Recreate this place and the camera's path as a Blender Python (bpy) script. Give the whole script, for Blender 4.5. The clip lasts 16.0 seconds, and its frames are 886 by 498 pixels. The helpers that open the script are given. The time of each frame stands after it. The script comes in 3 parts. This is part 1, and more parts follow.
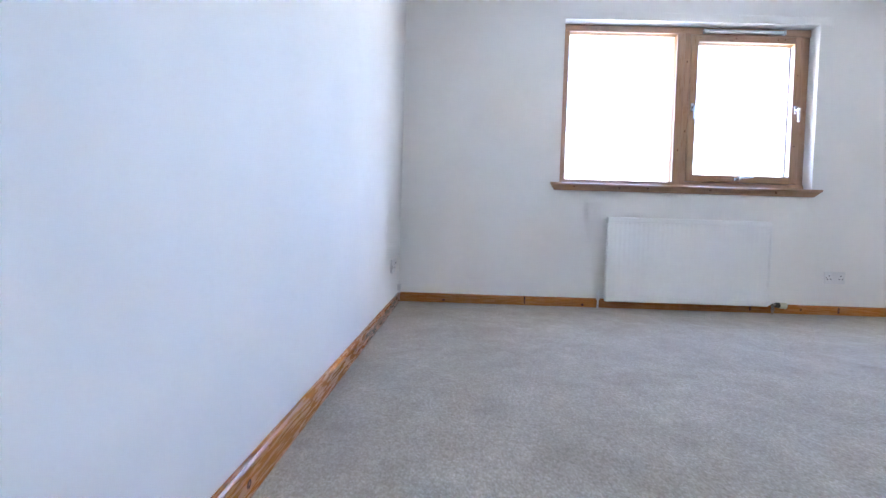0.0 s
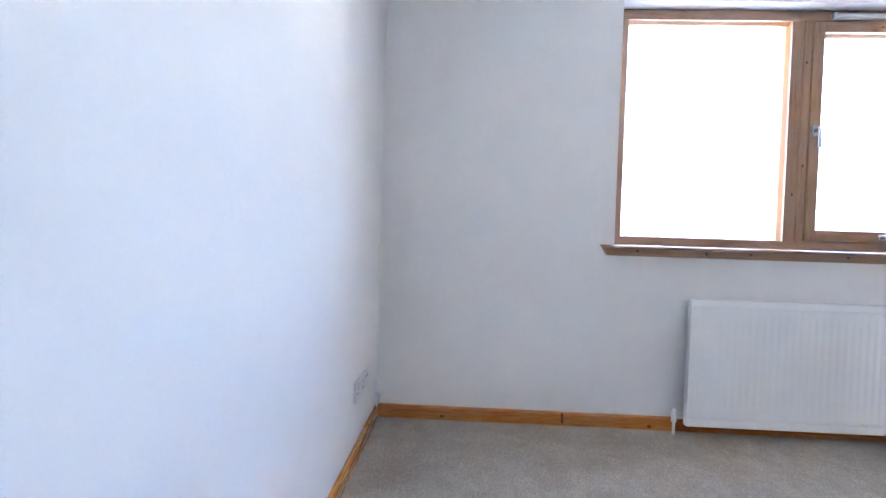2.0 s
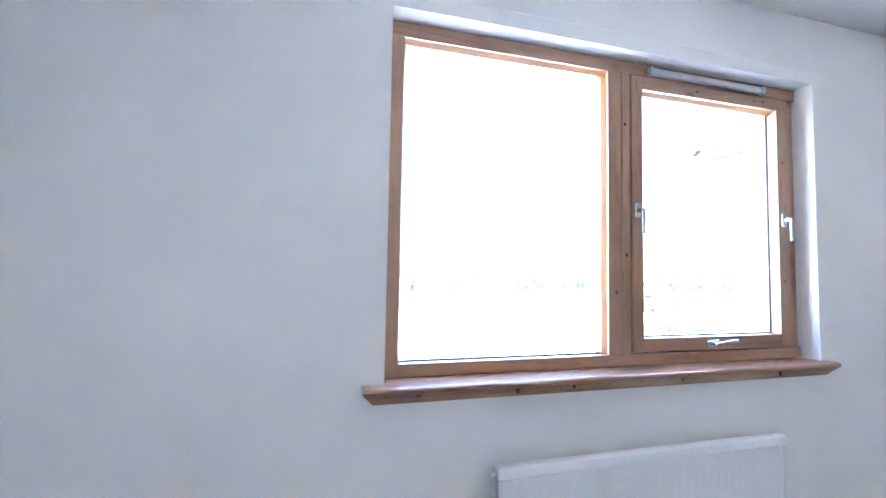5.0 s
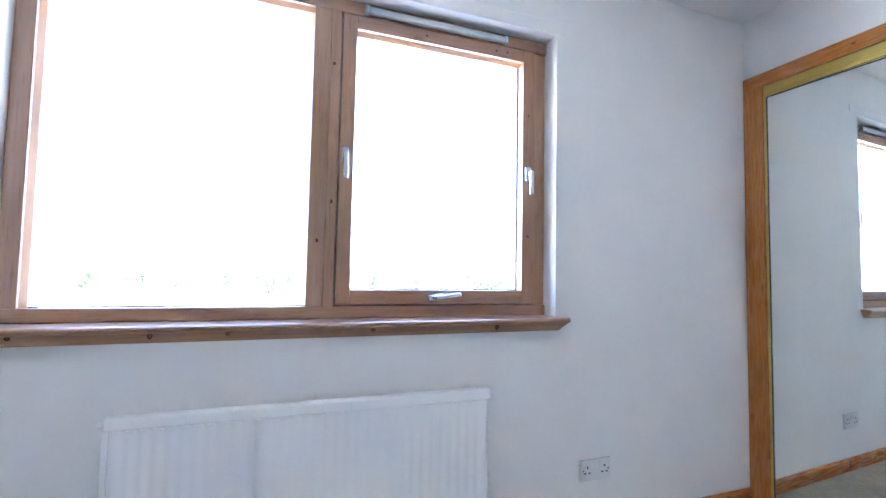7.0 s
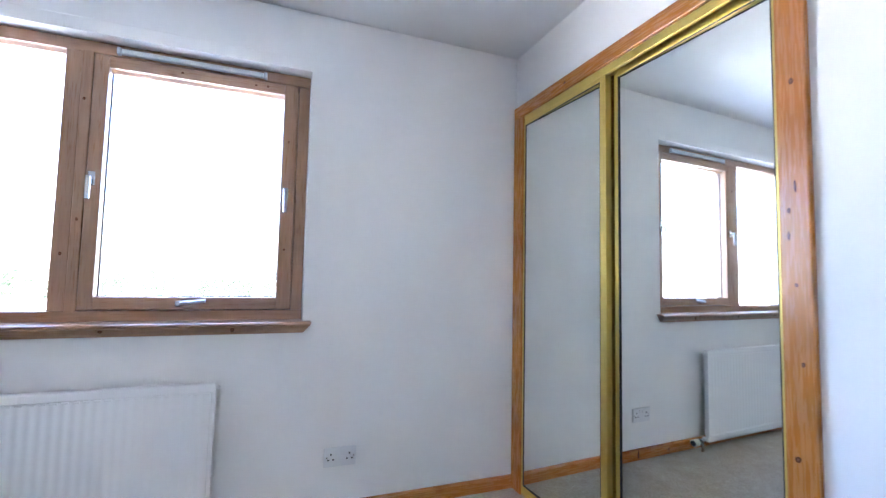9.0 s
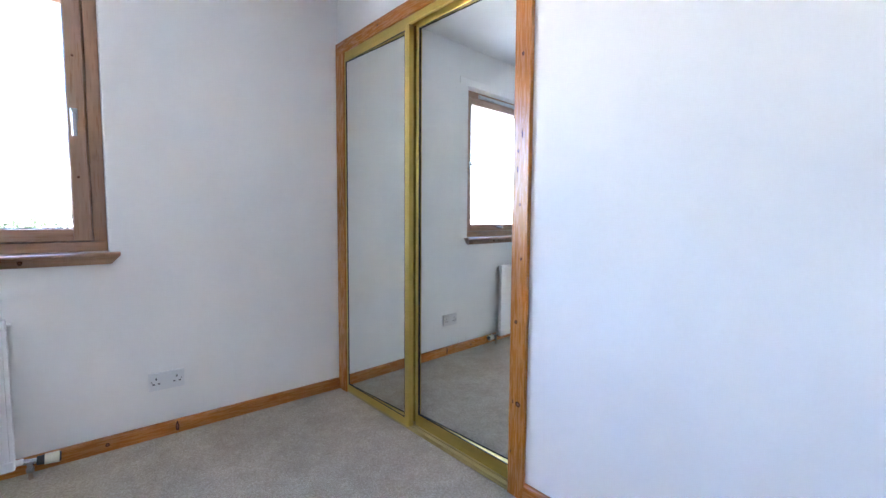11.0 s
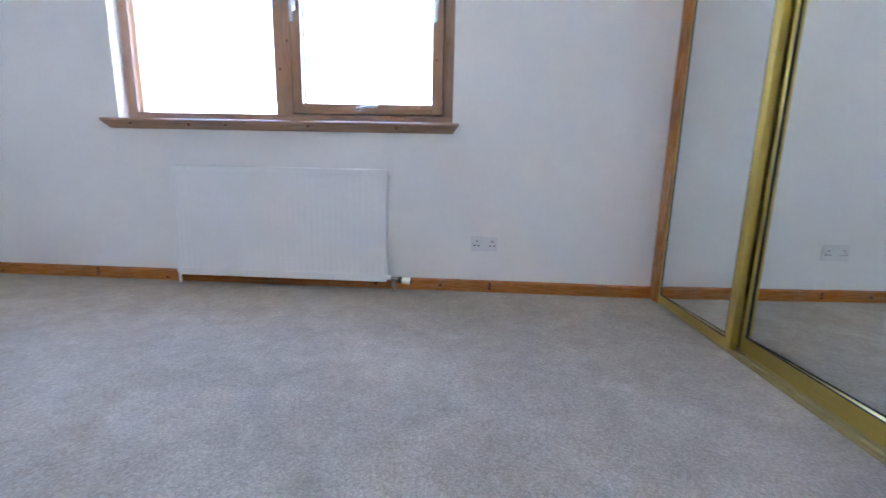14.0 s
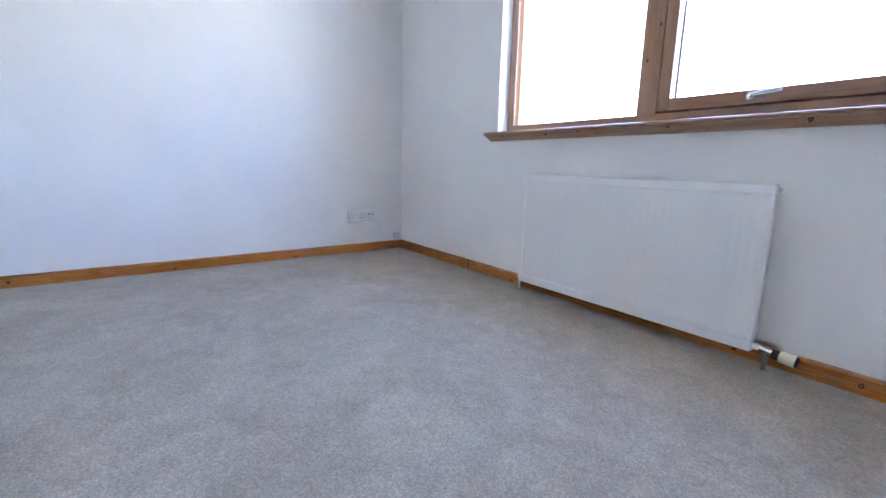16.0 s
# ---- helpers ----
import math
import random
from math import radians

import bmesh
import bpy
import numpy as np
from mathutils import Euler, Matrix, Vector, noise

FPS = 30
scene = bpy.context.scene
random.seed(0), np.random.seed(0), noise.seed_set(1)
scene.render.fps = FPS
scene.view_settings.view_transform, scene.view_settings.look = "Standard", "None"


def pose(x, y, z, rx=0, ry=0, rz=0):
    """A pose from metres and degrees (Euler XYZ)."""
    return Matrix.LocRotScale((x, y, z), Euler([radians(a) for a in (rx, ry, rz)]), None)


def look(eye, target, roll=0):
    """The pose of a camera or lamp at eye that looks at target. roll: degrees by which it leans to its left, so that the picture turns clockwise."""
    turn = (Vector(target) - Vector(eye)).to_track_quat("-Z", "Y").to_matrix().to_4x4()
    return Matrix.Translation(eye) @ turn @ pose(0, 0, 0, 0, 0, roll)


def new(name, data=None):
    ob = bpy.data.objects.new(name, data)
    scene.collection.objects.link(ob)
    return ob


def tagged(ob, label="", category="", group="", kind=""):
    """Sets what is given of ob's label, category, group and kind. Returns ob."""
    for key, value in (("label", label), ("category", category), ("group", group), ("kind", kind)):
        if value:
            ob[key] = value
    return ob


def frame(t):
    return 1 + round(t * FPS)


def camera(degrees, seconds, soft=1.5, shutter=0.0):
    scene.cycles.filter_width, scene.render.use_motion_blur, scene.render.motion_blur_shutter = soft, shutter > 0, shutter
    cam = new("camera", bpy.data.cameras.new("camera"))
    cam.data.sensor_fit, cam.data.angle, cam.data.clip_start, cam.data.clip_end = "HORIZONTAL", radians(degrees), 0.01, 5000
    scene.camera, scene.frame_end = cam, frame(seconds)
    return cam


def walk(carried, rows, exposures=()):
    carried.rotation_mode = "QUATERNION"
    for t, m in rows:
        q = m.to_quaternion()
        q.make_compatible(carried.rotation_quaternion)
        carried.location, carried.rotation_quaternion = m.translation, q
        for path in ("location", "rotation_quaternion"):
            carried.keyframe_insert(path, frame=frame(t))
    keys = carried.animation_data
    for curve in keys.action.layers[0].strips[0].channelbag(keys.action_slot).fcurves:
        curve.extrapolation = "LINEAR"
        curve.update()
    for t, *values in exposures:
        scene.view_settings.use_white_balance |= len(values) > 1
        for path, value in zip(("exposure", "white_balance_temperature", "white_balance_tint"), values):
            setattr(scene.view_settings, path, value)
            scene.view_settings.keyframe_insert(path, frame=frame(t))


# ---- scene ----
cam = camera(91.2, 16.0, soft=1.4, shutter=0.2)
PATH = [
    (0, (0.323, 0.204, 0.475), (0.299, 2.203, 0.418), 1.8),
    (0.5, (0.282, 0.483, 0.542), (0.237, 2.482, 0.491), 2.0),
    (1, (0.262, 0.726, 0.669), (0.204, 2.724, 0.597), 1.9),
    (1.5, (0.324, 0.975, 0.759), (0.216, 2.972, 0.705), 1.7),
    (2, (0.366, 1.219, 0.891), (0.285, 3.217, 0.843), 1.8),
    (2.5, (0.362, 1.449, 1.064), (0.325, 3.448, 0.988), 2.0),
    (3, (0.401, 1.635, 1.141), (0.402, 3.634, 1.084), 2.0),
    (3.2, (0.436, 1.71, 1.166), (0.453, 3.71, 1.152), 1.8),
    (5.5, (1.108, 2.051, 1.224), (1.723, 3.95, 1.341), 1.0),
    (6, (1.359, 2.01, 1.169), (1.976, 3.908, 1.295), 1.0),
    (6.5, (1.651, 1.949, 1.121), (2.28, 3.843, 1.242), 1.0),
    (7, (1.884, 1.844, 1.057), (2.554, 3.726, 1.164), 1.1),
    (7.5, (2.128, 1.675, 0.978), (2.783, 3.56, 1.109), 1.0),
    (8, (2.36, 1.538, 0.959), (2.989, 3.432, 1.09), 1.0),
    (8.5, (2.627, 1.402, 0.996), (3.248, 3.298, 1.13), 0.9),
    (9, (2.791, 1.261, 1.096), (3.497, 3.128, 1.227), 1.2),
    (11.5, (2.777, 0.915, 1.004), (4.125, 2.374, 0.763), 0.5),
    (12, (2.755, 0.887, 0.867), (4.105, 2.332, 0.564), 0.9),
    (12.5, (2.764, 0.908, 0.752), (4.054, 2.402, 0.431), 1.1),
    (13, (2.84, 0.942, 0.665), (3.799, 2.665, 0.329), 1.1),
    (13.5, (2.939, 0.977, 0.649), (3.387, 2.895, 0.302), 1.3),
    (14, (3.004, 1.029, 0.68), (2.89, 2.989, 0.299), 1.3),
    (14.5, (3.036, 1.032, 0.664), (2.314, 2.862, 0.306), 1.1),
    (15, (3.103, 1.18, 0.667), (1.967, 2.784, 0.296), 1.2),
    (15.5, (3.119, 1.34, 0.686), (1.726, 2.725, 0.31), 1.2),
    (16, (3.104, 1.504, 0.687), (1.516, 2.659, 0.308), 1.3),
]
EXPOSURES = [(0, 5.35, 5700, 24), (3, 5.28, 5660, 25), (5.5, 5.28, 5450, 23), (9, 5.28, 5500, 24), (11.5, 5.24, 5740, 25), (13.5, 5.18, 5600, 25), (16, 5.16, 5540, 25)]
walk(cam, [(t, look(eye, target, roll)) for t, eye, target, roll in PATH], EXPOSURES)

# ---- world and sun ----
world = bpy.data.worlds.new("world")
scene.world = world
world.use_nodes = True
wn = world.node_tree.nodes
sky = wn.new("ShaderNodeTexSky")
sky.sky_type = "NISHITA"
sky.sun_disc = False
sky.sun_elevation = radians(48)
sky.sun_rotation = radians(140)
sky.air_density, sky.dust_density, sky.ozone_density = 1.0, 2.5, 1.0
wn["Background"].inputs["Strength"].default_value = 0.15
world.node_tree.links.new(sky.outputs["Color"], wn["Background"].inputs["Color"])

sun = new("sun", bpy.data.lights.new("sun", "SUN"))
sun.data.energy, sun.data.angle, sun.data.color = 3.6, radians(0.5), (1.0, 0.95, 0.87)
sun.matrix_world = look((8.6, -10.25, 14.86), (0, 0, 0))


# ---- materials ----
def ramp(nt, src, stops):
    n = nt.nodes.new("ShaderNodeValToRGB")
    cr = n.color_ramp
    while len(cr.elements) < len(stops):
        cr.elements.new(0.5)
    for e, (p, c) in zip(cr.elements, stops):
        e.position = p
        e.color = (*c, 1) if len(c) == 3 else c
    nt.links.new(src, n.inputs[0])
    return n.outputs[0]


def coords(nt, scale):
    tc = nt.nodes.new("ShaderNodeTexCoord")
    mp = nt.nodes.new("ShaderNodeMapping")
    mp.inputs["Scale"].default_value = scale
    nt.links.new(tc.outputs["Object"], mp.inputs[0])
    return mp.outputs[0]


def noise_tex(nt, scale, vec=None, detail=4, rough=0.55, distortion=0.0):
    n = nt.nodes.new("ShaderNodeTexNoise")
    n.inputs["Scale"].default_value = scale
    n.inputs["Detail"].default_value = detail
    n.inputs["Roughness"].default_value = rough
    n.inputs["Distortion"].default_value = distortion
    nt.links.new(vec if vec is not None else coords(nt, (1, 1, 1)), n.inputs["Vector"])
    return n.outputs[0]


def mix(nt, kind, fac, a, b):
    n = nt.nodes.new("ShaderNodeMixRGB")
    n.blend_type = kind
    for i, v in ((0, fac), (1, a), (2, b)):
        if isinstance(v, (int, float)):
            n.inputs[i].default_value = v
        elif isinstance(v, tuple):
            n.inputs[i].default_value = (*v, 1)
        else:
            nt.links.new(v, n.inputs[i])
    return n.outputs[0]


def bump(nt, height, strength, distance):
    n = nt.nodes.new("ShaderNodeBump")
    n.inputs["Strength"].default_value = strength
    n.inputs["Distance"].default_value = distance
    nt.links.new(height, n.inputs["Height"])
    return n.outputs[0]


def base(name, rough=0.5, metal=0.0, colour=(0.8, 0.8, 0.8)):
    m = bpy.data.materials.new(name)
    m.use_nodes = True
    b = m.node_tree.nodes["Principled BSDF"]
    b.inputs["Roughness"].default_value = rough
    b.inputs["Metallic"].default_value = metal
    b.inputs["Base Color"].default_value = (*colour, 1)
    return m, m.node_tree, b


def paint(name, colour, rough, orange=0.05, grime=0.04, dist=0.0008, scale=320):
    """Painted surface: roller texture and faint uneven cover."""
    m, nt, b = base(name, rough)
    big = noise_tex(nt, 2.3, detail=5)
    dark = tuple(c * (1 - grime) for c in colour)
    nt.links.new(ramp(nt, big, [(0.35, dark), (0.65, colour)]), b.inputs["Base Color"])
    nt.links.new(bump(nt, noise_tex(nt, scale, detail=3), orange, dist), b.inputs["Normal"])
    return m


def wood(name, axis, light=(0.50, 0.188, 0.032), dark=(0.41, 0.145, 0.023), rough=0.24):
    """Varnished pine with the grain along one axis, knots and pores."""
    m, nt, b = base(name, rough)
    s = [26.0, 26.0, 26.0]
    s[axis] = 1.6
    vec = coords(nt, tuple(s))
    info = nt.nodes.new("ShaderNodeObjectInfo")
    add = nt.nodes.new("ShaderNodeVectorMath")
    add.operation = "ADD"
    sc = nt.nodes.new("ShaderNodeVectorMath")
    sc.operation = "SCALE"
    sc.inputs[0].default_value = (37, 19, 53)
    nt.links.new(info.outputs["Random"], sc.inputs["Scale"])
    nt.links.new(vec, add.inputs[0])
    nt.links.new(sc.outputs[0], add.inputs[1])
    v = add.outputs[0]
    grain = noise_tex(nt, 1.0, v, detail=6, rough=0.6, distortion=0.6)
    col = ramp(nt, grain, [(0.28, dark), (0.46, tuple((a + c) / 2 for a, c in zip(light, dark))), (0.62, light), (0.8, tuple(min(1, c * 1.18) for c in light))])
    fine = noise_tex(nt, 7.0, v, detail=3)
    col = mix(nt, "MULTIPLY", 0.2, col, ramp(nt, fine, [(0.3, (0.62, 0.55, 0.5)), (0.6, (1, 1, 1))]))
    k = [9.0, 9.0, 9.0]
    k[axis] = 4.2
    vor = nt.nodes.new("ShaderNodeTexVoronoi")
    vor.inputs["Scale"].default_value = 1.0
    nt.links.new(coords(nt, tuple(k)), vor.inputs["Vector"])
    col = mix(nt, "MULTIPLY", 0.5, col, ramp(nt, vor.outputs["Distance"], [(0.0, (0.22, 0.13, 0.1)), (0.055, (0.5, 0.36, 0.28)), (0.10, (0.85, 0.78, 0.72)), (0.16, (1, 1, 1))]))
    nt.links.new(col, b.inputs["Base Color"])
    nt.links.new(ramp(nt, fine, [(0.2, (rough - 0.06,) * 3), (0.8, (rough + 0.12,) * 3)]), b.inputs["Roughness"])
    nt.links.new(bump(nt, grain, 0.05, 0.001), b.inputs["Normal"])
    b.inputs["Coat Weight"].default_value = 0.35
    b.inputs["Coat Roughness"].default_value = 0.2
    return m


def brass(name, colour=(0.63, 0.47, 0.125), rough=0.34, axis=2):
    m, nt, b = base(name, rough, 0.85)
    s = [300.0, 300.0, 300.0]
    s[axis] = 6.0
    n = noise_tex(nt, 1.0, coords(nt, tuple(s)), detail=3)
    nt.links.new(ramp(nt, n, [(0.3, tuple(c * 0.86 for c in colour)), (0.7, colour)]), b.inputs["Base Color"])
    nt.links.new(bump(nt, n, 0.06, 0.0005), b.inputs["Normal"])
    return m


def carpet_mat():
    """Twist-pile carpet: separate tufts, mottled yarn and lighter patches where the pile lies flat."""
    m, nt, b = base("carpet", 1.0)
    b.inputs["Specular IOR Level"].default_value = 0.15
    b.inputs["Sheen Weight"].default_value = 0.05
    b.inputs["Sheen Roughness"].default_value = 0.6
    tuft = nt.nodes.new("ShaderNodeTexVoronoi")
    tuft.inputs["Scale"].default_value = 240
    nt.links.new(coords(nt, (1, 1, 1)), tuft.inputs["Vector"])
    tone = nt.nodes.new("ShaderNodeSeparateColor")
    nt.links.new(tuft.outputs["Color"], tone.inputs[0])
    yarn = noise_tex(nt, 95, detail=4, rough=0.85)
    pile = noise_tex(nt, 3.2, detail=6, rough=0.62, distortion=0.8)
    tread = noise_tex(nt, 14, detail=4, rough=0.6, distortion=0.5)
    col = ramp(nt, tone.outputs[0], [(0.0, (0.42, 0.373, 0.295)), (0.5, (0.50, 0.446, 0.358)), (1.0, (0.585, 0.526, 0.43))])
    col = mix(nt, "MULTIPLY", 0.85, col, ramp(nt, yarn, [(0.36, (0.80, 0.79, 0.77)), (0.5, (0.95, 0.945, 0.94)), (0.64, (1.08, 1.08, 1.08))]))
    # shade in the gaps between tufts, darkened in the colour
    col = mix(nt, "MULTIPLY", 0.35, col, ramp(nt, tuft.outputs["Distance"], [(0.15, (1, 1, 1)), (0.75, (0.42, 0.40, 0.38))]))
    col = mix(nt, "MULTIPLY", 1.0, col, ramp(nt, pile, [(0.32, (0.88, 0.865, 0.84)), (0.47, (0.96, 0.95, 0.94)), (0.60, (1.04, 1.04, 1.04))]))
    col = mix(nt, "MULTIPLY", 1.0, col, ramp(nt, tread, [(0.35, (0.92, 0.915, 0.91)), (0.58, (1.0, 1.0, 1.0)), (0.68, (1.07, 1.07, 1.07))]))
    nt.links.new(col, b.inputs["Base Color"])
    nt.links.new(bump(nt, mix(nt, "ADD", 1.0, tuft.outputs["Distance"], yarn), 0.25, 0.003), b.inputs["Normal"])
    return m


def speckle(name, a, c, scale, rough=0.9, dist=0.01):
    m, nt, b = base(name, rough)
    n = noise_tex(nt, scale, detail=6, rough=0.7)
    big = noise_tex(nt, scale * 0.06, detail=3)
    col = ramp(nt, n, [(0.32, a), (0.68, c)])
    col = mix(nt, "MULTIPLY", 0.6, col, ramp(nt, big, [(0.35, (0.75, 0.75, 0.75)), (0.65, (1, 1, 1))]))
    nt.links.new(col, b.inputs["Base Color"])
    nt.links.new(bump(nt, n, 0.6, dist), b.inputs["Normal"])
    return m


def glass_mat(name):
    m, nt, b = base(name)
    out = nt.nodes["Material Output"]
    tr = nt.nodes.new("ShaderNodeBsdfTransparent")
    tr.inputs[0].default_value = (0.96, 0.985, 0.975, 1)
    gl = nt.nodes.new("ShaderNodeBsdfGlossy")
    gl.inputs["Roughness"].default_value = 0.02
    lw = nt.nodes.new("ShaderNodeLayerWeight")
    lw.inputs[0].default_value = 0.5
    pw = nt.nodes.new("ShaderNodeMath")
    pw.operation = "POWER"
    pw.inputs[1].default_value = 5.0
    nt.links.new(lw.outputs["Facing"], pw.inputs[0])
    fr = nt.nodes.new("ShaderNodeMath")
    fr.operation = "MULTIPLY_ADD"
    fr.inputs[1].default_value = 0.7
    fr.inputs[2].default_value = 0.035
    nt.links.new(pw.outputs[0], fr.inputs[0])
    mx = nt.nodes.new("ShaderNodeMixShader")
    nt.links.new(fr.outputs[0], mx.inputs[0])
    nt.links.new(tr.outputs[0], mx.inputs[1])
    nt.links.new(gl.outputs[0], mx.inputs[2])
    nt.links.new(mx.outputs[0], out.inputs[0])
    return m


def mirror_mat():
    m, nt, b = base("mirror_silver", 0.015, 1.0, (0.86, 0.90, 0.88))
    n = noise_tex(nt, 3.0, detail=4)
    nt.links.new(ramp(nt, n, [(0.4, (0.012,) * 3), (0.75, (0.035,) * 3)]), b.inputs["Roughness"])
    return m


WALL = paint("wall_paint", (0.918, 0.902, 0.862), 0.75)
CEIL = paint("ceiling_paint", (0.90, 0.89, 0.86), 0.9, 0.08)
RENDER = paint("masonry_render", (0.74, 0.73, 0.70), 0.9, 0.5, 0.1, 0.004, 120)
ENAMEL = paint("white_enamel", (0.90, 0.895, 0.87), 0.42, 0.05, 0.03)
PLASTIC = paint("white_plastic", (0.80, 0.80, 0.785), 0.35, 0.03, 0.03)
CREAM = paint("cream_plastic", (0.72, 0.68, 0.52), 0.4, 0.03, 0.05)
GREYPL = paint("vent_plastic", (0.62, 0.66, 0.68), 0.4, 0.03, 0.04)
WOODX, WOODY, WOODZ = wood("pine_x", 0), wood("pine_y", 1), wood("pine_z", 2)
# window pine: the room's pine with the panes' veiling glare greyed into its colour
SASHX = wood("window_pine_x", 0, (0.42, 0.245, 0.142), (0.30, 0.162, 0.088), 0.28)
# warmer pine: ground light on the frame's inner edges, put into the colour
LITBEADX, LITBEADZ = (wood("lit_bead_pine_" + k, a, (0.42, 0.21, 0.078), (0.34, 0.16, 0.055), 0.35) for k, a in (("x", 0), ("z", 2)))
SASHZ = wood("window_pine_z", 2, (0.42, 0.245, 0.142), (0.30, 0.162, 0.088), 0.28)
KNOT = speckle("knot_wood", (0.03, 0.009, 0.004), (0.14, 0.045, 0.013), 190, 0.85, 0.0005)
KNOT.node_tree.nodes["Principled BSDF"].inputs["Specular IOR Level"].default_value = 0.2
KNOTCORE = speckle("knot_core", (0.12, 0.036, 0.010), (0.27, 0.09, 0.022), 220, 0.6, 0.0004)
# stile metal with the shade of the set-back channel in its colour
SHADEBRASS = brass("shaded_brass", (0.17, 0.145, 0.11), 0.4, 2)
BRASSZ, BRASSY = brass("brass_z", axis=2), brass("brass_y", axis=1)
TRACK = brass("worn_track", (0.52, 0.42, 0.20), 0.45, 1)
RUBBER = base("black_rubber", 0.6, 0, (0.02, 0.02, 0.02))[0]
DARK = base("dark_slot", 0.7, 0, (0.03, 0.03, 0.03))[0]
CHROME = paint("satin_chrome", (0.62, 0.63, 0.64), 0.25, 0.02, 0.08)
CHROME.node_tree.nodes["Principled BSDF"].inputs["Metallic"].default_value = 1.0
COPPER = brass("painted_pipe", (0.42, 0.30, 0.22), 0.4)
CARPET = carpet_mat()
GLASS, MIRROR = glass_mat("window_glass"), mirror_mat()
GRAVEL = speckle("gravel", (0.58, 0.545, 0.455), (0.78, 0.735, 0.64), 40, 0.95, 0.02)
GRASS = speckle("lawn_grass", (0.06, 0.11, 0.025), (0.13, 0.19, 0.05), 60, 0.9, 0.02)
LEAF = speckle("hedge_leaf", (0.014, 0.028, 0.010), (0.045, 0.068, 0.022), 9, 0.7, 0.004)
TWIG = speckle("bare_twig", (0.10, 0.08, 0.055), (0.22, 0.18, 0.13), 30, 0.8, 0.004)
STRAW = speckle("straw", (0.45, 0.38, 0.24), (0.62, 0.55, 0.38), 30, 0.8, 0.003)
CARPAINT = base("car_paint", 0.25, 0.3, (0.05, 0.065, 0.10))[0]
CARGLASS = base("car_window_tint", 0.05, 0, (0.02, 0.025, 0.03))[0]
SLATE = speckle("roof_slate", (0.07, 0.075, 0.085), (0.15, 0.155, 0.17), 12, 0.7, 0.01)
GUTTER = base("grey_gutter", 0.5, 0, (0.035, 0.04, 0.05))[0]


# ---- mesh helpers ----
def add_box(bm, x0, x1, y0, y1, z0, z1, bev=0.0, seg=2):
    vs = [bm.verts.new(p) for p in ((x0, y0, z0), (x1, y0, z0), (x1, y1, z0), (x0, y1, z0), (x0, y0, z1), (x1, y0, z1), (x1, y1, z1), (x0, y1, z1))]
    fs = [bm.faces.new([vs[i] for i in q]) for q in ((3, 2, 1, 0), (4, 5, 6, 7), (0, 1, 5, 4), (1, 2, 6, 5), (2, 3, 7, 6), (3, 0, 4, 7))]
    if bev:
        es = {e for f in fs for e in f.edges}
        bmesh.ops.bevel(bm, geom=list(es), offset=bev, segments=seg, profile=0.5, affect="EDGES")
    return bm


def box(x0, x1, y0, y1, z0, z1, bev=0.0, seg=2):
    return add_box(bmesh.new(), x0, x1, y0, y1, z0, z1, bev, seg)


def add_rod(bm, a, b, r, r2=None, seg=14):
    a, b = Vector(a), Vector(b)
    d = b - a
    m = Matrix.Translation((a + b) / 2) @ d.to_track_quat("Z", "Y").to_matrix().to_4x4()
    bmesh.ops.create_cone(bm, cap_ends=True, segments=seg, radius1=r, radius2=r if r2 is None else r2, depth=d.length, matrix=m)
    return bm


def rod(a, b, r, r2=None, seg=14):
    return add_rod(bmesh.new(), a, b, r, r2, seg)


def prism(profile, axis, lo, hi):
    """A closed profile of (u, v) swept along axis; u, v are the two other axes in order."""
    bm = bmesh.new()
    rings = []
    for s in (lo, hi):
        ring = []
        for u, v in profile:
            p = [u, v]
            p.insert(axis, s)
            ring.append(bm.verts.new(p))
        rings.append(ring)
    n = len(profile)
    for i in range(n):
        bm.faces.new((rings[0][i], rings[0][(i + 1) % n], rings[1][(i + 1) % n], rings[1][i]))
    bm.faces.new(rings[0])
    bm.faces.new(rings[1])
    bmesh.ops.recalc_face_normals(bm, faces=bm.faces)
    return bm


def mesh_of(name, bm, material, smooth=False):
    me = bpy.data.meshes.new(name)
    bmesh.ops.recalc_face_normals(bm, faces=bm.faces)
    bm.to_mesh(me)
    bm.free()
    me.materials.append(material)
    if smooth:
        me.polygons.foreach_set("use_smooth", [True] * len(me.polygons))
    return me


def part(name, bm, material, parent, label="", smooth=False):
    ob = new(name, mesh_of(name, bm, material, smooth))
    ob.parent = parent
    if label:
        tagged(ob, label)
    return ob


def thing(name, label, category, at=(0, 0, 0), kind="", group=""):
    e = new(name)
    e.empty_display_size = 0.1
    e.location = at
    return tagged(e, label, category, group, kind)


def structure(name, bm, material, label, category):
    return tagged(new(name, mesh_of(name, bm, material)), label, category, kind="structure")


# ---- the room ----
LX, RX, NY, SY, H = -0.029, 4.025, 3.345, -0.75, 2.335       # left wall, right wall, window wall, back wall, ceiling
# the wardrobe wall stands a little out of square, turned about the foot of the wardrobe
SKEW = Matrix.Translation((RX, 1.95, 0)) @ Matrix.Rotation(radians(0.8), 4, "Z") @ Matrix.Translation((-RX, -1.95, 0))
WX0, WX1, WZ0, WZ1 = 1.106, 2.903, 0.862, 2.052   # window opening
DY0, DY1, DZ = 2.000, 3.254, 1.978               # wardrobe opening

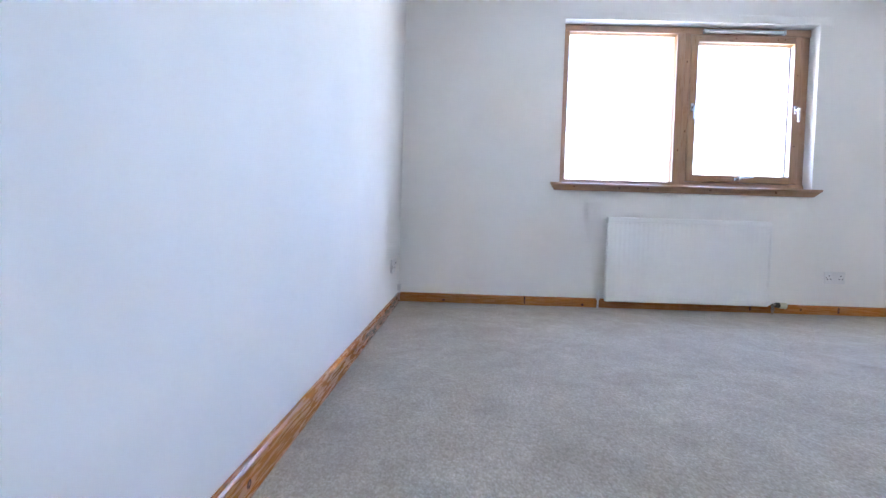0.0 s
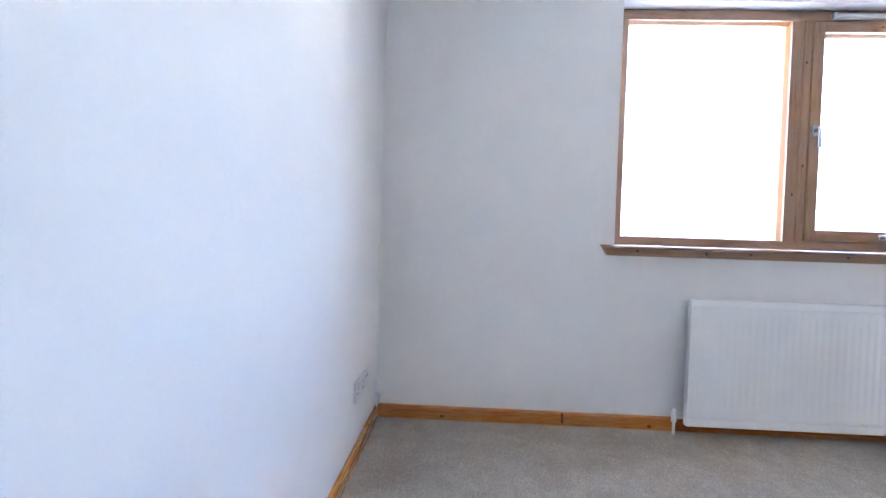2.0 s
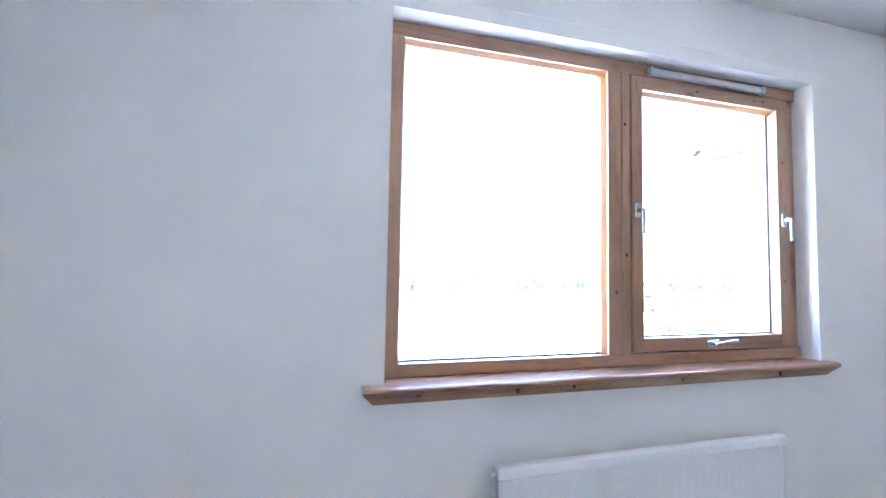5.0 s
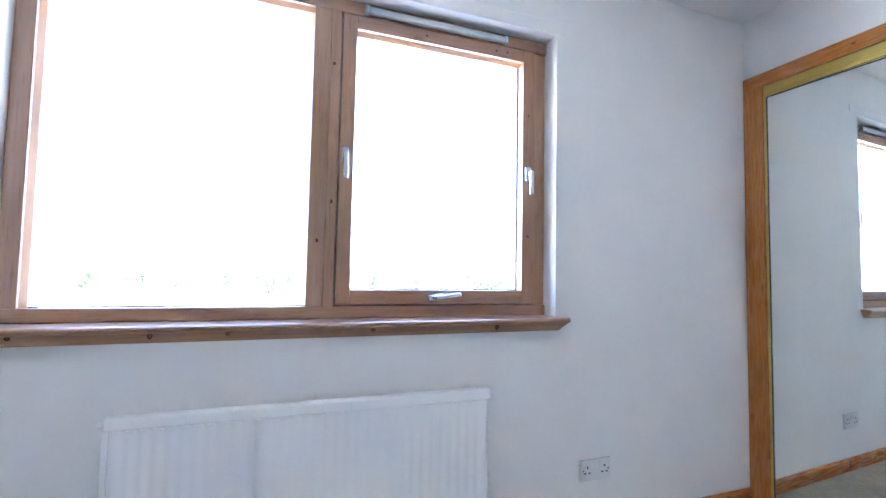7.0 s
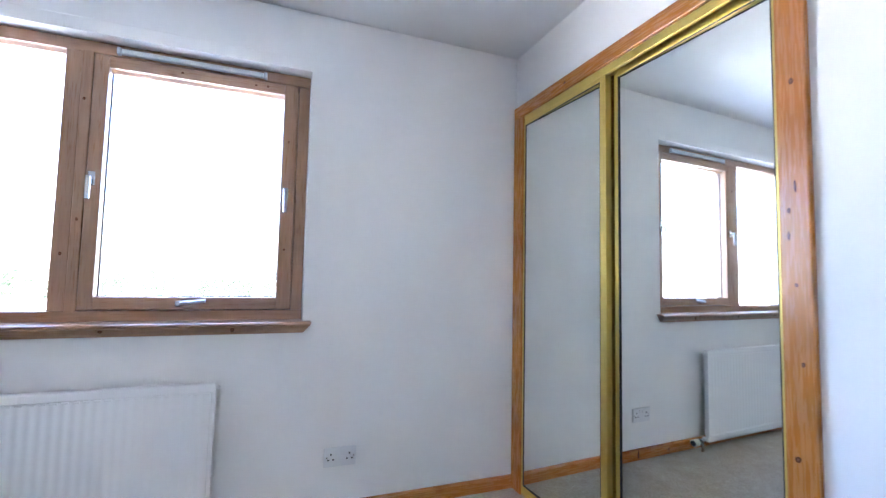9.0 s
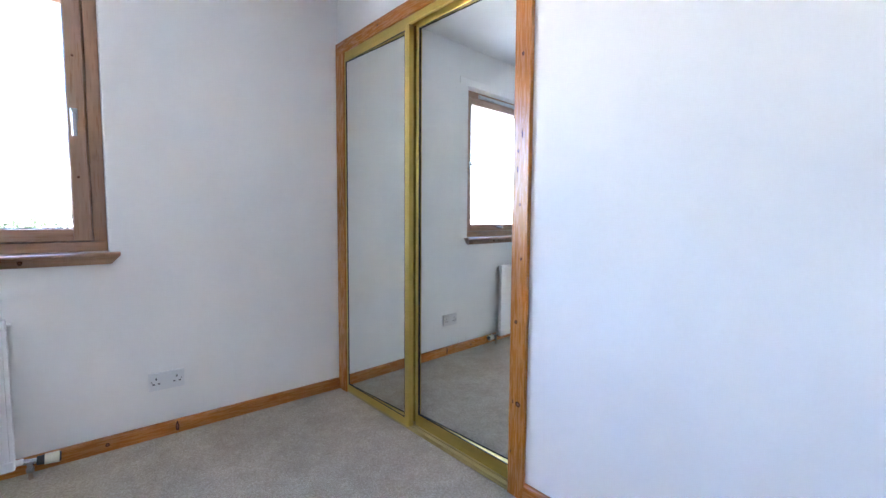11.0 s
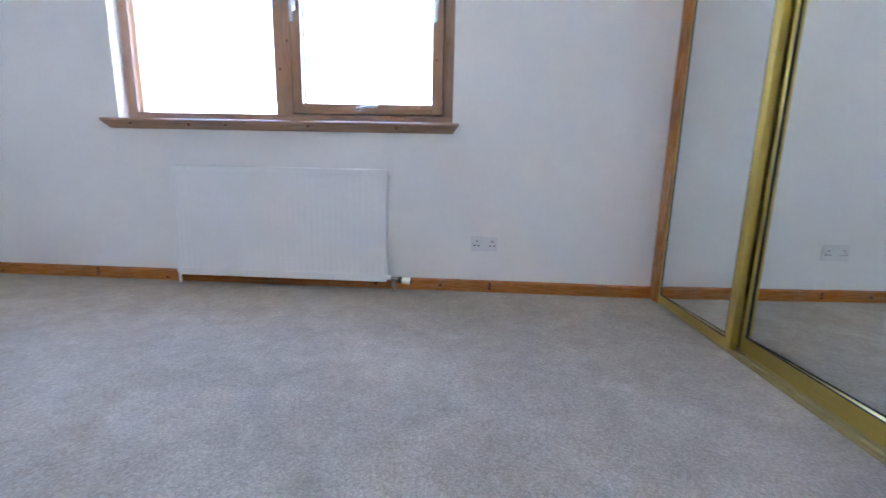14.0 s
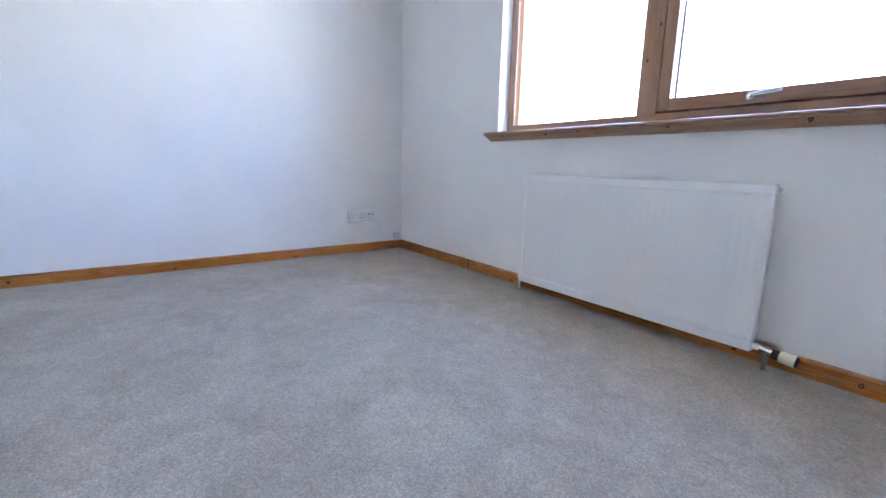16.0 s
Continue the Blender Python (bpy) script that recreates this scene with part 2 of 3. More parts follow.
structure("floor", box(LX, RX + 0.06, SY, NY, -0.12, 0.0), CARPET, "beige grey short-pile fitted carpet over the whole room", "carpet")
structure("ceiling", box(LX - 0.12, RX + 0.8, SY - 0.12, NY + 0.33, H, H + 0.12), CEIL, "plain white painted flat ceiling", "ceiling")
structure("wall_west", box(LX - 0.12, LX, SY - 0.1, NY, -0.12, H), WALL, "bare white painted wall", "wall")
structure("wall_south", box(LX, RX + 0.05, SY - 0.12, SY, -0.12, H), WALL, "bare white painted wall", "wall")
bm = bmesh.new()
add_box(bm, LX - 0.12, WX0, NY, NY + 0.32, -0.9, H)
add_box(bm, WX1, RX + 0.8, NY, NY + 0.32, -0.9, H)
add_box(bm, WX0, WX1, NY, NY + 0.32, -0.9, WZ0)
add_box(bm, WX0, WX1, NY, NY + 0.32, WZ1, H)
structure("wall_north", bm, WALL, "white painted wall with a deep window opening", "wall")
bm = bmesh.new()
add_box(bm, RX, RX + 0.1, SY - 0.12, DY0 - 0.03, -0.12, H)
add_box(bm, RX, RX + 0.1, DY0 - 0.03, NY, DZ + 0.03, H)
add_box(bm, RX, RX + 0.1, DY1 + 0.03, NY, -0.12, DZ + 0.03)
structure("wall_east", bm, WALL, "white painted wall holding the built-in wardrobe", "wall").matrix_world = SKEW
bm = bmesh.new()
add_box(bm, RX + 0.70, RX + 0.76, DY0 - 0.1, NY, -0.12, H)
add_box(bm, RX + 0.1, RX + 0.70, DY0 - 0.1, DY0 - 0.03, -0.12, H)
add_box(bm, RX + 0.1, RX + 0.70, DY0 - 0.03, NY, -0.12, -0.004)
structure("wall_recess", bm, WALL, "plain white inside of the wardrobe recess", "wall")
structure("trim", prism([(NY, WZ1), (NY - 0.0006, WZ1), (NY - 0.0032, 2.104), (NY - 0.002, 2.107), (NY, 2.1075)], 0, 1.06, 2.992), WALL,
          "thin painted plaster strip over the window", "trim")


def skirting(name, axis, lo, hi, wall, sgn, label):
    """Pine board with a rounded top edge, on the wall plane `wall`."""
    t, h = 0.015, 0.064
    prof = [(wall, 0.0), (wall + sgn * t, 0.0), (wall + sgn * t, h - 0.012), (wall + sgn * (t - 0.002), h - 0.006), (wall + sgn * (t - 0.006), h - 0.001), (wall, h)]
    return structure(name, prism(prof, axis, lo, hi), WOODX if axis == 0 else WOODY, label, "skirting board")


def knot(parent, centre, normal, w, h):
    """A dark oval knot, a hair proud of the board."""
    b = bmesh.new()
    n = Vector(normal)
    up = Vector((0, 0, 1))
    side = up.cross(n)
    m = Matrix((side, up, n)).transposed().to_4x4()
    rings = []
    for rad, z in ((1.0, -0.0003), (0.96, 0.0003), (0.5, 0.0004)):
        ring = []
        for i in range(20):
            a = math.tau * i / 20
            k = rad * (1 + 0.28 * noise.noise(Vector((math.cos(a) + centre[2] * 31, math.sin(a) + centre[0] * 17, centre[1] * 23))))
            ring.append(b.verts.new((k * math.cos(a), k * math.sin(a), z)))
        rings.append(ring)
    for lo, hi in zip(rings, rings[1:]):
        for i in range(20):
            b.faces.new((lo[i], lo[(i + 1) % 20], hi[(i + 1) % 20], hi[i]))
    core = b.faces.new(rings[2])
    core.material_index = 1
    b.transform(Matrix.Translation(centre) @ m @ Matrix.Diagonal((w / 2, h / 2, 1, 1)))
    ob = part("knot", b, KNOT, parent, "dark brown knot or board joint in the pine")
    ob.data.materials.append(KNOTCORE)
    return ob


sk_n = skirting("baseboard_north", 0, LX + 0.015, 3.992, NY, -1, "orange-brown varnished pine skirting under the window")
sk_w = skirting("baseboard_west", 1, SY, NY, LX, 1, "orange-brown varnished pine skirting along the white wall")
sk_e = skirting("baseboard_east", 1, SY, 1.930, RX, -1, "orange-brown varnished pine skirting beside the wardrobe")
skirting("baseboard_south", 0, LX + 0.015, RX - 0.015, SY, 1, "orange-brown varnished pine skirting")
# the tall mark at x 0.885 is a joint between boards, drawn as a knot
for x, z, w, h in ((0.30, 0.018, 0.022, 0.014), (0.885, 0.034, 0.014, 0.052), (1.30, 0.016, 0.02, 0.014), (2.50, 0.03, 0.02, 0.03), (2.86, 0.03, 0.016, 0.02), (3.128, 0.034, 0.016, 0.046)):
    knot(sk_n, (x, NY - 0.0155, z), (0, -1, 0), w, h)
for y, z, w, h in ((2.45, 0.012, 0.02, 0.010), (1.7, 0.012, 0.016, 0.010), (0.95, 0.03, 0.016, 0.016)):
    knot(sk_w, (LX + 0.0155, y, z), (1, 0, 0), w, h)
for y, z, w, h in ((1.36, 0.040, 0.030, 0.012), (1.19, 0.03, 0.012, 0.008)):
    knot(sk_e, (RX - 0.0155, y, z), (-1, 0, 0), w, h)
sk_e.matrix_world = SKEW

# ---- window ----
FY = 3.418       # room face of the frame
GY = 3.462       # glass
win = thing("window_1", "pine-framed double window with one fixed and one opening pane", "window", kind="structure")
FB = 3.505
fx0, fx1, fz0, fz1 = WX0 + 0.002, WX1 - 0.002, 0.888, WZ1 - 0.002
part("frame_head", box(fx0, fx1, FY, FB, 2.000, fz1, 0.002), SASHX, win)
part("frame_foot", box(fx0, fx1, FY, FB, fz0, 0.930, 0.002), SASHX, win)
part("frame_jamb", box(fx0, 1.160, FY + 0.001, FB, 0.930, 2.000, 0.002), SASHZ, win)
part("frame_jamb", box(2.852, fx1, FY + 0.012, FB, 0.930, 2.000, 0.002), SASHZ, win)
mull = part("mullion", box(1.943, 2.000, FY + 0.001, FB, 0.930, 2.000, 0.002), SASHZ, win)
part("mullion_bead", box(2.000, 2.038, FY - 0.002, FB, 0.922, 2.006, 0.003), SASHZ, win)
sash = part("sash", box(2.042, 2.094, FY - 0.006, FB - 0.01, 0.936, 1.996, 0.003), SASHZ, win, "opening pine sash")
for q, m in (((2.822, 2.856, 0.930, 2.000), SASHZ), ((2.034, 2.058, 0.930, 2.000), SASHZ), ((2.058, 2.822, 0.928, 0.952), SASHX), ((2.058, 2.822, 1.982, 2.002), SASHX)):
    part("sash_stop", box(q[0], q[1], FB - 0.008, FB + 0.012, q[2], q[3]), m, win)
part("sash_stile", box(2.786, 2.844, FY - 0.006, FB - 0.01, 0.936, 1.996, 0.003), SASHZ, sash)
part("sash_rail", box(2.094, 2.786, FY - 0.0055, FB - 0.01, 0.936, 0.988, 0.003), SASHX, sash)
part("sash_rail", box(2.094, 2.786, FY - 0.0055, FB - 0.01, 1.946, 1.996, 0.003), SASHX, sash)


def gasket(x0, x1, z0, z1):
    b = bmesh.new()
    g = 0.004
    for q in ((x0, x1, z0, z0 + g), (x0, x1, z1 - g, z1), (x0, x0 + g, z0 + g, z1 - g), (x1 - g, x1, z0 + g, z1 - g)):
        add_box(b, q[0], q[1], GY - 0.006, GY - 0.001, q[2], q[3])
    return b


for x0, x1, z0, z1 in ((1.160, 1.943, 0.930, 2.000), (2.094, 2.786, 0.988, 1.946)):
    p = part("pane", box(x0, x1, GY, GY + 0.004, z0, z1), GLASS, win, "clear glass pane")
    p.visible_shadow = False
    part("gasket", gasket(x0, x1, z0, z1), RUBBER, win, "black glazing seal")


# sloped beads added round the panes, coloured warm for the frame's daylit inner edges
def bead(axis, lo, hi, edge, sgn):
    """A bead along axis; edge is the pane's border there, sgn points into the pane."""
    y0, y1, d = FY + 0.010, GY - 0.0065, sgn * 0.011
    prof = [(y0, edge), (y1, edge), (y1, edge + d), (y1 - 0.006, edge + d)]
    if axis == 2:
        prof = [(e, y) for y, e in prof]
    part("glazing_bead", prism(prof, axis, lo, hi), LITBEADX if axis == 0 else LITBEADZ, win, "added pine bead, coloured warm for the daylit frame edge")


bead(0, 1.161, 1.942, 1.9995, -1)
bead(0, 2.095, 2.785, 1.9455, -1)
bead(2, 0.9305, 1.982, 1.1605, 1)
bead(2, 0.9305, 1.982, 1.9425, -1)


def sill_mesh():
    b = bmesh.new()
    add_box(b, WX0 + 0.002, WX1 - 0.002, NY - 0.001, FY + 0.06, 0.864, 0.887)
    # nosing with bevelled ends and a cove moulding below
    prof = ((NY, 0.887, 0.0), (3.300, 0.887, 0.0), (3.294, 0.884, 0.0), (3.291, 0.878, 0.0), (3.293, 0.870, 0.002), (3.300, 0.866, 0.008), (3.303, 0.862, 0.010), (3.318, 0.846, 0.024), (3.322, 0.836, 0.032), (NY, 0.836, 0.032))
    l = [b.verts.new((1.037 + i, y, z)) for y, z, i in prof]
    r = [b.verts.new((2.938 - i, y, z)) for y, z, i in prof]
    n = len(prof)
    for k in range(n):
        b.faces.new((l[k], l[(k + 1) % n], r[(k + 1) % n], r[k]))
    b.faces.new(l)
    b.faces.new(r)
    return b


sill = part("window_sill", sill_mesh(), SASHX, win, "varnished pine sill with a bevelled nosing")
for x, z, w, h in ((1.20, 0.862, 0.014, 0.012), (1.52, 0.858, 0.016, 0.016), (1.72, 0.860, 0.014, 0.014), (2.16, 0.860, 0.016, 0.012), (2.62, 0.858, 0.016, 0.018)):
    knot(sill, (x, 3.3005, z), (0, -1, 0), w, h)


for x, z in ((1.975, 1.16), (2.015, 1.80), (2.02, 1.30)):
    knot(mull, (x, FY - 0.0025, z), (0, -1, 0), 0.010, 0.014)
for x, z in ((2.812, 1.21), (2.812, 1.72), (2.36, 1.972), (2.66, 1.970), (2.71, 1.972)):
    knot(sash, (x, FY - 0.0065, z), (0, -1, 0), 0.010, 0.010)


def window_handle(x, z, ang):
    """Espagnolette handle: plate, neck and cranked lever turned by ang degrees."""
    y = FY - 0.006
    b = box(-0.013, 0.013, -0.010, 0.0, -0.030, 0.030, 0.004)
    m = Matrix.Translation((x, y, z)) @ pose(0, 0, 0, 0, ang, 0)
    b.transform(m)
    h = part("handle_plate", b, CHROME, win, "small silver window handle")
    b = bmesh.new()
    add_rod(b, (0, -0.008, 0), (0, -0.034, 0), 0.008)
    add_box(b, -0.009, 0.009, -0.042, -0.032, -0.092, 0.008, 0.004)
    b.transform(m)
    part("lever", b, CHROME, h)


window_handle(2.062, 1.470, 0)
window_handle(2.808, 1.470, 0)
window_handle(2.415, 0.962, -97)
vent = part("trickle_vent", box(2.135, 2.690, FY - 0.022, FY, 2.006, 2.030, 0.006, 3), GREYPL, win, "long pale grey trickle vent bar")
part("vent_cap", box(2.120, 2.1345, FY - 0.024, FY, 2.003, 2.033, 0.003), GREYPL, vent)
part("vent_cap", box(2.6905, 2.705, FY - 0.024, FY, 2.003, 2.033, 0.003), GREYPL, vent)

# ---- radiator ----
rad = thing("radiator", "white steel panel radiator with vertical flutes under the window", "radiator", (2.0, 3.28, 0))


def rp(name, bm, mat, parent=None, label="", smooth=False):
    if parent is None:
        bm.transform(Matrix.Translation((-2.0, -3.28, 0)))
        return part(name, bm, mat, rad, label, smooth)
    bm.transform(Matrix.Translation((-2.0, -3.28, 0)))
    return part(name, bm, mat, parent, label, smooth)


RX0, RX1, RZ0, RZ1, RF = 1.433, 2.575, 0.056, 0.650, 3.250
b = bmesh.new()
n = 34
pitch = (RX1 - RX0 - 0.03) / n
pts = [(RX0 + 0.015 + (i + k / 8) * pitch, RF + 0.0028 + 0.0007 * math.cos(math.tau * k / 8)) for i in range(n) for k in range(8)]
pts.append((RX1 - 0.015, RF + 0.0037))
lo = [b.verts.new((x, y, 0.085)) for x, y in pts]
hi = [b.verts.new((x, y, 0.622)) for x, y in pts]
lb = [b.verts.new((x, RF + 0.03, 0.085)) for x in (RX0 + 0.015, RX1 - 0.015)]
hb = [b.verts.new((x, RF + 0.03, 0.622)) for x in (RX0 + 0.015, RX1 - 0.015)]
for i in range(len(pts) - 1):
    b.faces.new((lo[i], lo[i + 1], hi[i + 1], hi[i]))
b.faces.new((lb[0], lb[1], hb[1], hb[0]))
b.faces.new((lo[0], hi[0], hb[0], lb[0]))
b.faces.new((lo[-1], hi[-1], hb[1], lb[1]))
rp("fluted_panel", b, ENAMEL, None, "", True)
rp("top_band", box(RX0, RX1, RF, RF + 0.032, 0.612, RZ1, 0.007, 3), ENAMEL)
rp("bottom_band", box(RX0, RX1, RF, RF + 0.032, RZ0, 0.100, 0.007, 3), ENAMEL)
b = bmesh.new()
for i in range(n):
    x = RX0 + 0.015 + (i + 0.5) * pitch
    for z0, z1 in ((0.606, 0.614), (0.098, 0.106)):
        add_box(b, x - pitch * 0.36, x + pitch * 0.36, RF + 0.0008, RF + 0.010, z0, z1, 0.0018, 1)
tagged(rp("pressed_edge", b, ENAMEL), kind="stuff")
rp("side_band", box(RX0, RX0 + 0.015, RF, RF + 0.031, 0.098, 0.614, 0.003), ENAMEL)
rp("side_band", box(RX1 - 0.015, RX1, RF, RF + 0.031, 0.098, 0.614, 0.003), ENAMEL)
b = bmesh.new()
for i in range(40):
    x = RX0 + 0.05 + i * (RX1 - RX0 - 0.1) / 39
    add_box(b, x - 0.0006, x + 0.0006, RF + 0.031, RF + 0.060, 0.10, 0.60)
rp("convector_fins", b, ENAMEL)
for x in (RX0 + 0.18, RX1 - 0.18):
    rp("bracket", box(x - 0.015, x + 0.015, RF + 0.030, NY + 0.0005, 0.12, 0.60, 0.002), ENAMEL)
rp("plug", rod((RX0 + 0.002, RF + 0.02, 0.628), (RX0 - 0.014, RF + 0.02, 0.628), 0.008), ENAMEL, None, "white blanking plug")
rp("bleed_valve", rod((RX1 - 0.002, RF + 0.02, 0.628), (RX1 + 0.016, RF + 0.02, 0.628), 0.008), ENAMEL, None, "small white bleed nipple")
# valve with a thermostatic head
vy = RF + 0.022
b = rod((RX1 - 0.003, vy, 0.078), (RX1 + 0.022, vy, 0.078), 0.013, seg=8)
valve = rp("valve_tail", b, ENAMEL, None, "white painted radiator union nut")
b = bmesh.new()
add_rod(b, (RX1 + 0.02, vy, 0.074), (RX1 + 0.062, vy, 0.068), 0.011)
add_rod(b, (RX1 + 0.040, vy, 0.074), (RX1 + 0.040, vy, 0.034), 0.011)
add_rod(b, (RX1 + 0.040, vy, 0.044), (RX1 + 0.040, vy, 0.030), 0.014, seg=6)
rp("valve_body", b, CHROME, valve, "tarnished chrome valve body")
rp("pipe", rod((RX1 + 0.040, vy, 0.032), (RX1 + 0.040, vy, -0.004), 0.0075), COPPER, valve, "copper pipe tail")
rp("collar", rod((RX1 + 0.060, vy, 0.068), (RX1 + 0.084, vy, 0.066), 0.017, 0.019), RUBBER, valve, "black valve collar")
rp("thermostat_head", rod((RX1 + 0.083, vy, 0.066), (RX1 + 0.128, vy, 0.063), 0.020, 0.022, 20), CREAM, valve, "cream thermostatic valve head")
rp("end_ring", rod((RX1 + 0.1275, vy, 0.063), (RX1 + 0.134, vy, 0.0625), 0.019, 0.017, 20), RUBBER, valve, "black end ring")
# lockshield valve
ly = RF + 0.046
b = rod((RX0 + 0.003, ly, 0.085), (RX0 - 0.024, ly, 0.085), 0.011, seg=8)
lock = rp("lockshield_tail", b, ENAMEL, None, "white painted union nut")
b = bmesh.new()
add_rod(b, (RX0 - 0.034, ly, 0.060), (RX0 - 0.034, ly, 0.100), 0.012)
add_rod(b, (RX0 - 0.034, ly, 0.098), (RX0 - 0.034, ly, 0.118), 0.011, 0.008)
rp("lockshield_cap", b, ENAMEL, lock, "white lockshield cap")
rp("pipe", rod((RX0 - 0.034, ly, 0.062), (RX0 - 0.034, ly, -0.004), 0.0065), ENAMEL, lock, "white painted pipe tail")


# ---- sockets ----
def local_box(w0, w1, d0, d1, z0, z1, bev=0.0):
    return box(w0, w1, -d1, -d0, z0, z1, bev)


def double_socket(at, turn, label):
    e = thing("double_socket", label, "power socket", group="wall sockets")
    part("back_box", local_box(-0.070, 0.070, -0.003, 0.004, -0.040, 0.040), PLASTIC, e)
    part("faceplate", local_box(-0.073, 0.073, 0.003, 0.011, -0.043, 0.043, 0.003), PLASTIC, e)
    for s in (-1, 1):
        part("rocker_switch", local_box(s * 0.0135 - 0.008, s * 0.0135 + 0.008, 0.010, 0.0145, 0.010, 0.032, 0.002), PLASTIC, e)
        cx = s * 0.042
        for dx, dz, w, h in ((0, 0.012, 0.006, 0.010), (-0.011, -0.011, 0.009, 0.006), (0.011, -0.011, 0.009, 0.006)):
            part("pin_slot", local_box(cx + dx - w / 2, cx + dx + w / 2, 0.0108, 0.0114, dz - h / 2, dz + h / 2), DARK, e, "dark pin slot")
        part("screw", rod((s * 0.0605, -0.0105, -0.0), (s * 0.0605, -0.0118, 0.0), 0.003), CHROME, e)
    e.matrix_world = pose(*at, 0, 0, turn)
    return e


double_socket((3.093, NY, 0.268), 0, "white plastic double socket beside the radiator")
double_socket((LX, 2.938, 0.280), 90, "white plastic double socket on the bare wall")
tv = thing("aerial_socket", "small white wall plate with two dark outlets", "wall socket")
part("faceplate", local_box(-0.040, 0.040, -0.001, 0.009, -0.042, 0.042, 0.003), PLASTIC, tv)
for s in (-1, 1):
    part("outlet", rod((s * 0.014, -0.0085, 0.012), (s * 0.014, -0.0100, 0.012), 0.0055), DARK, tv, "dark aerial outlet")
tv.matrix_world = pose(LX, 3.056, 0.282, 0, 0, 90)
jb = thing("cable_box", "small white plastic cable box in the corner above the skirting", "cable box")
part("cover", box(LX, LX + 0.024, 3.262, 3.318, 0.084, 0.128, 0.004), PLASTIC, jb)
part("cable", rod((LX + 0.010, 3.300, 0.086), (LX + 0.010, 3.300, 0.062), 0.004), PLASTIC, jb)

# ---- wardrobe ----
AF = 4.006
ward = thing("built_in_wardrobe", "built-in wardrobe with two sliding mirror doors in gold frames", "wardrobe", (4.1, 2.65, 0))
ward.matrix_world = Matrix.Translation((4.1, 2.65, 0))


def wp(name, bm, mat, parent=None, label="", smooth=False):
    bm.transform(Matrix.Translation((-4.1, -2.65, 0)))
    return part(name, bm, mat, parent or ward, label, smooth)


def wknot(parent, y, z, w, h):
    k = knot(parent, (AF - 0.0004, y - 0.006, z), (-1, 0, 0), w, h)
    k.data.transform(Matrix.Translation((-4.1, -2.65, 0)))


a1 = wp("architrave", box(AF, RX + 0.001, 3.250, NY - 0.002, 0.0, 1.9735, 0.004), WOODZ, None, "varnished pine architrave")
a2 = wp("architrave", box(AF, RX + 0.001, 1.930, DY0 + 0.002, 0.0, 1.9735, 0.004), WOODZ, None, "varnished pine architrave with dark knots")
a3 = wp("architrave", box(AF, RX + 0.001, 1.930, NY - 0.002, 1.974, 2.040, 0.004), WOODY, None, "varnished pine head architrave")
for y, z, w, h in ((1.964, 0.361, 0.022, 0.020), (1.980, 0.667, 0.013, 0.016), (1.988, 0.365, 0.006, 0.014), (1.962, 0.90, 0.008, 0.012), (1.972, 1.095, 0.008, 0.010), (1.986, 1.22, 0.006, 0.022), (1.984, 1.285, 0.008, 0.014), (1.968, 1.345, 0.005, 0.03), (1.970, 1.62, 0.010, 0.016), (1.995, 0.17, 0.006, 0.012)):
    wknot(a2, y, z, w, h)
wknot(a3, 2.9, 2.008, 0.014, 0.012)
jl = box(RX - 0.002, RX + 0.12, DY1, 3.302, 0.0, 1.976)
wp("jamb_lining", jl, WOODZ)
wp("jamb_lining", box(RX - 0.002, RX + 0.12, 1.990, DY0, 0.0, 1.976), WOODZ)
b = box(4.016, 4.028, DY0 + 0.005, DY1 - 0.001, 1.938, 1.974, 0.002)
add_box(b, 4.028, 4.118, DY0 + 0.001, DY1 - 0.001, 1.968, 1.974)
add_box(b, 4.059, 4.063, DY0 + 0.001, DY1 - 0.001, 1.944, 1.968)
wp("top_track", b, BRASSY, None, "gold anodised top track")
b = box(4.014, 4.112, DY0 + 0.005, DY1 - 0.005, 0.0, 0.008, 0.002)
for x in (4.016, 4.046, 4.086):
    add_box(b, x, x + 0.004, DY0 + 0.005, DY1 - 0.005, 0.007, 0.018)
wp("bottom_track", b, TRACK, None, "worn gold bottom track")


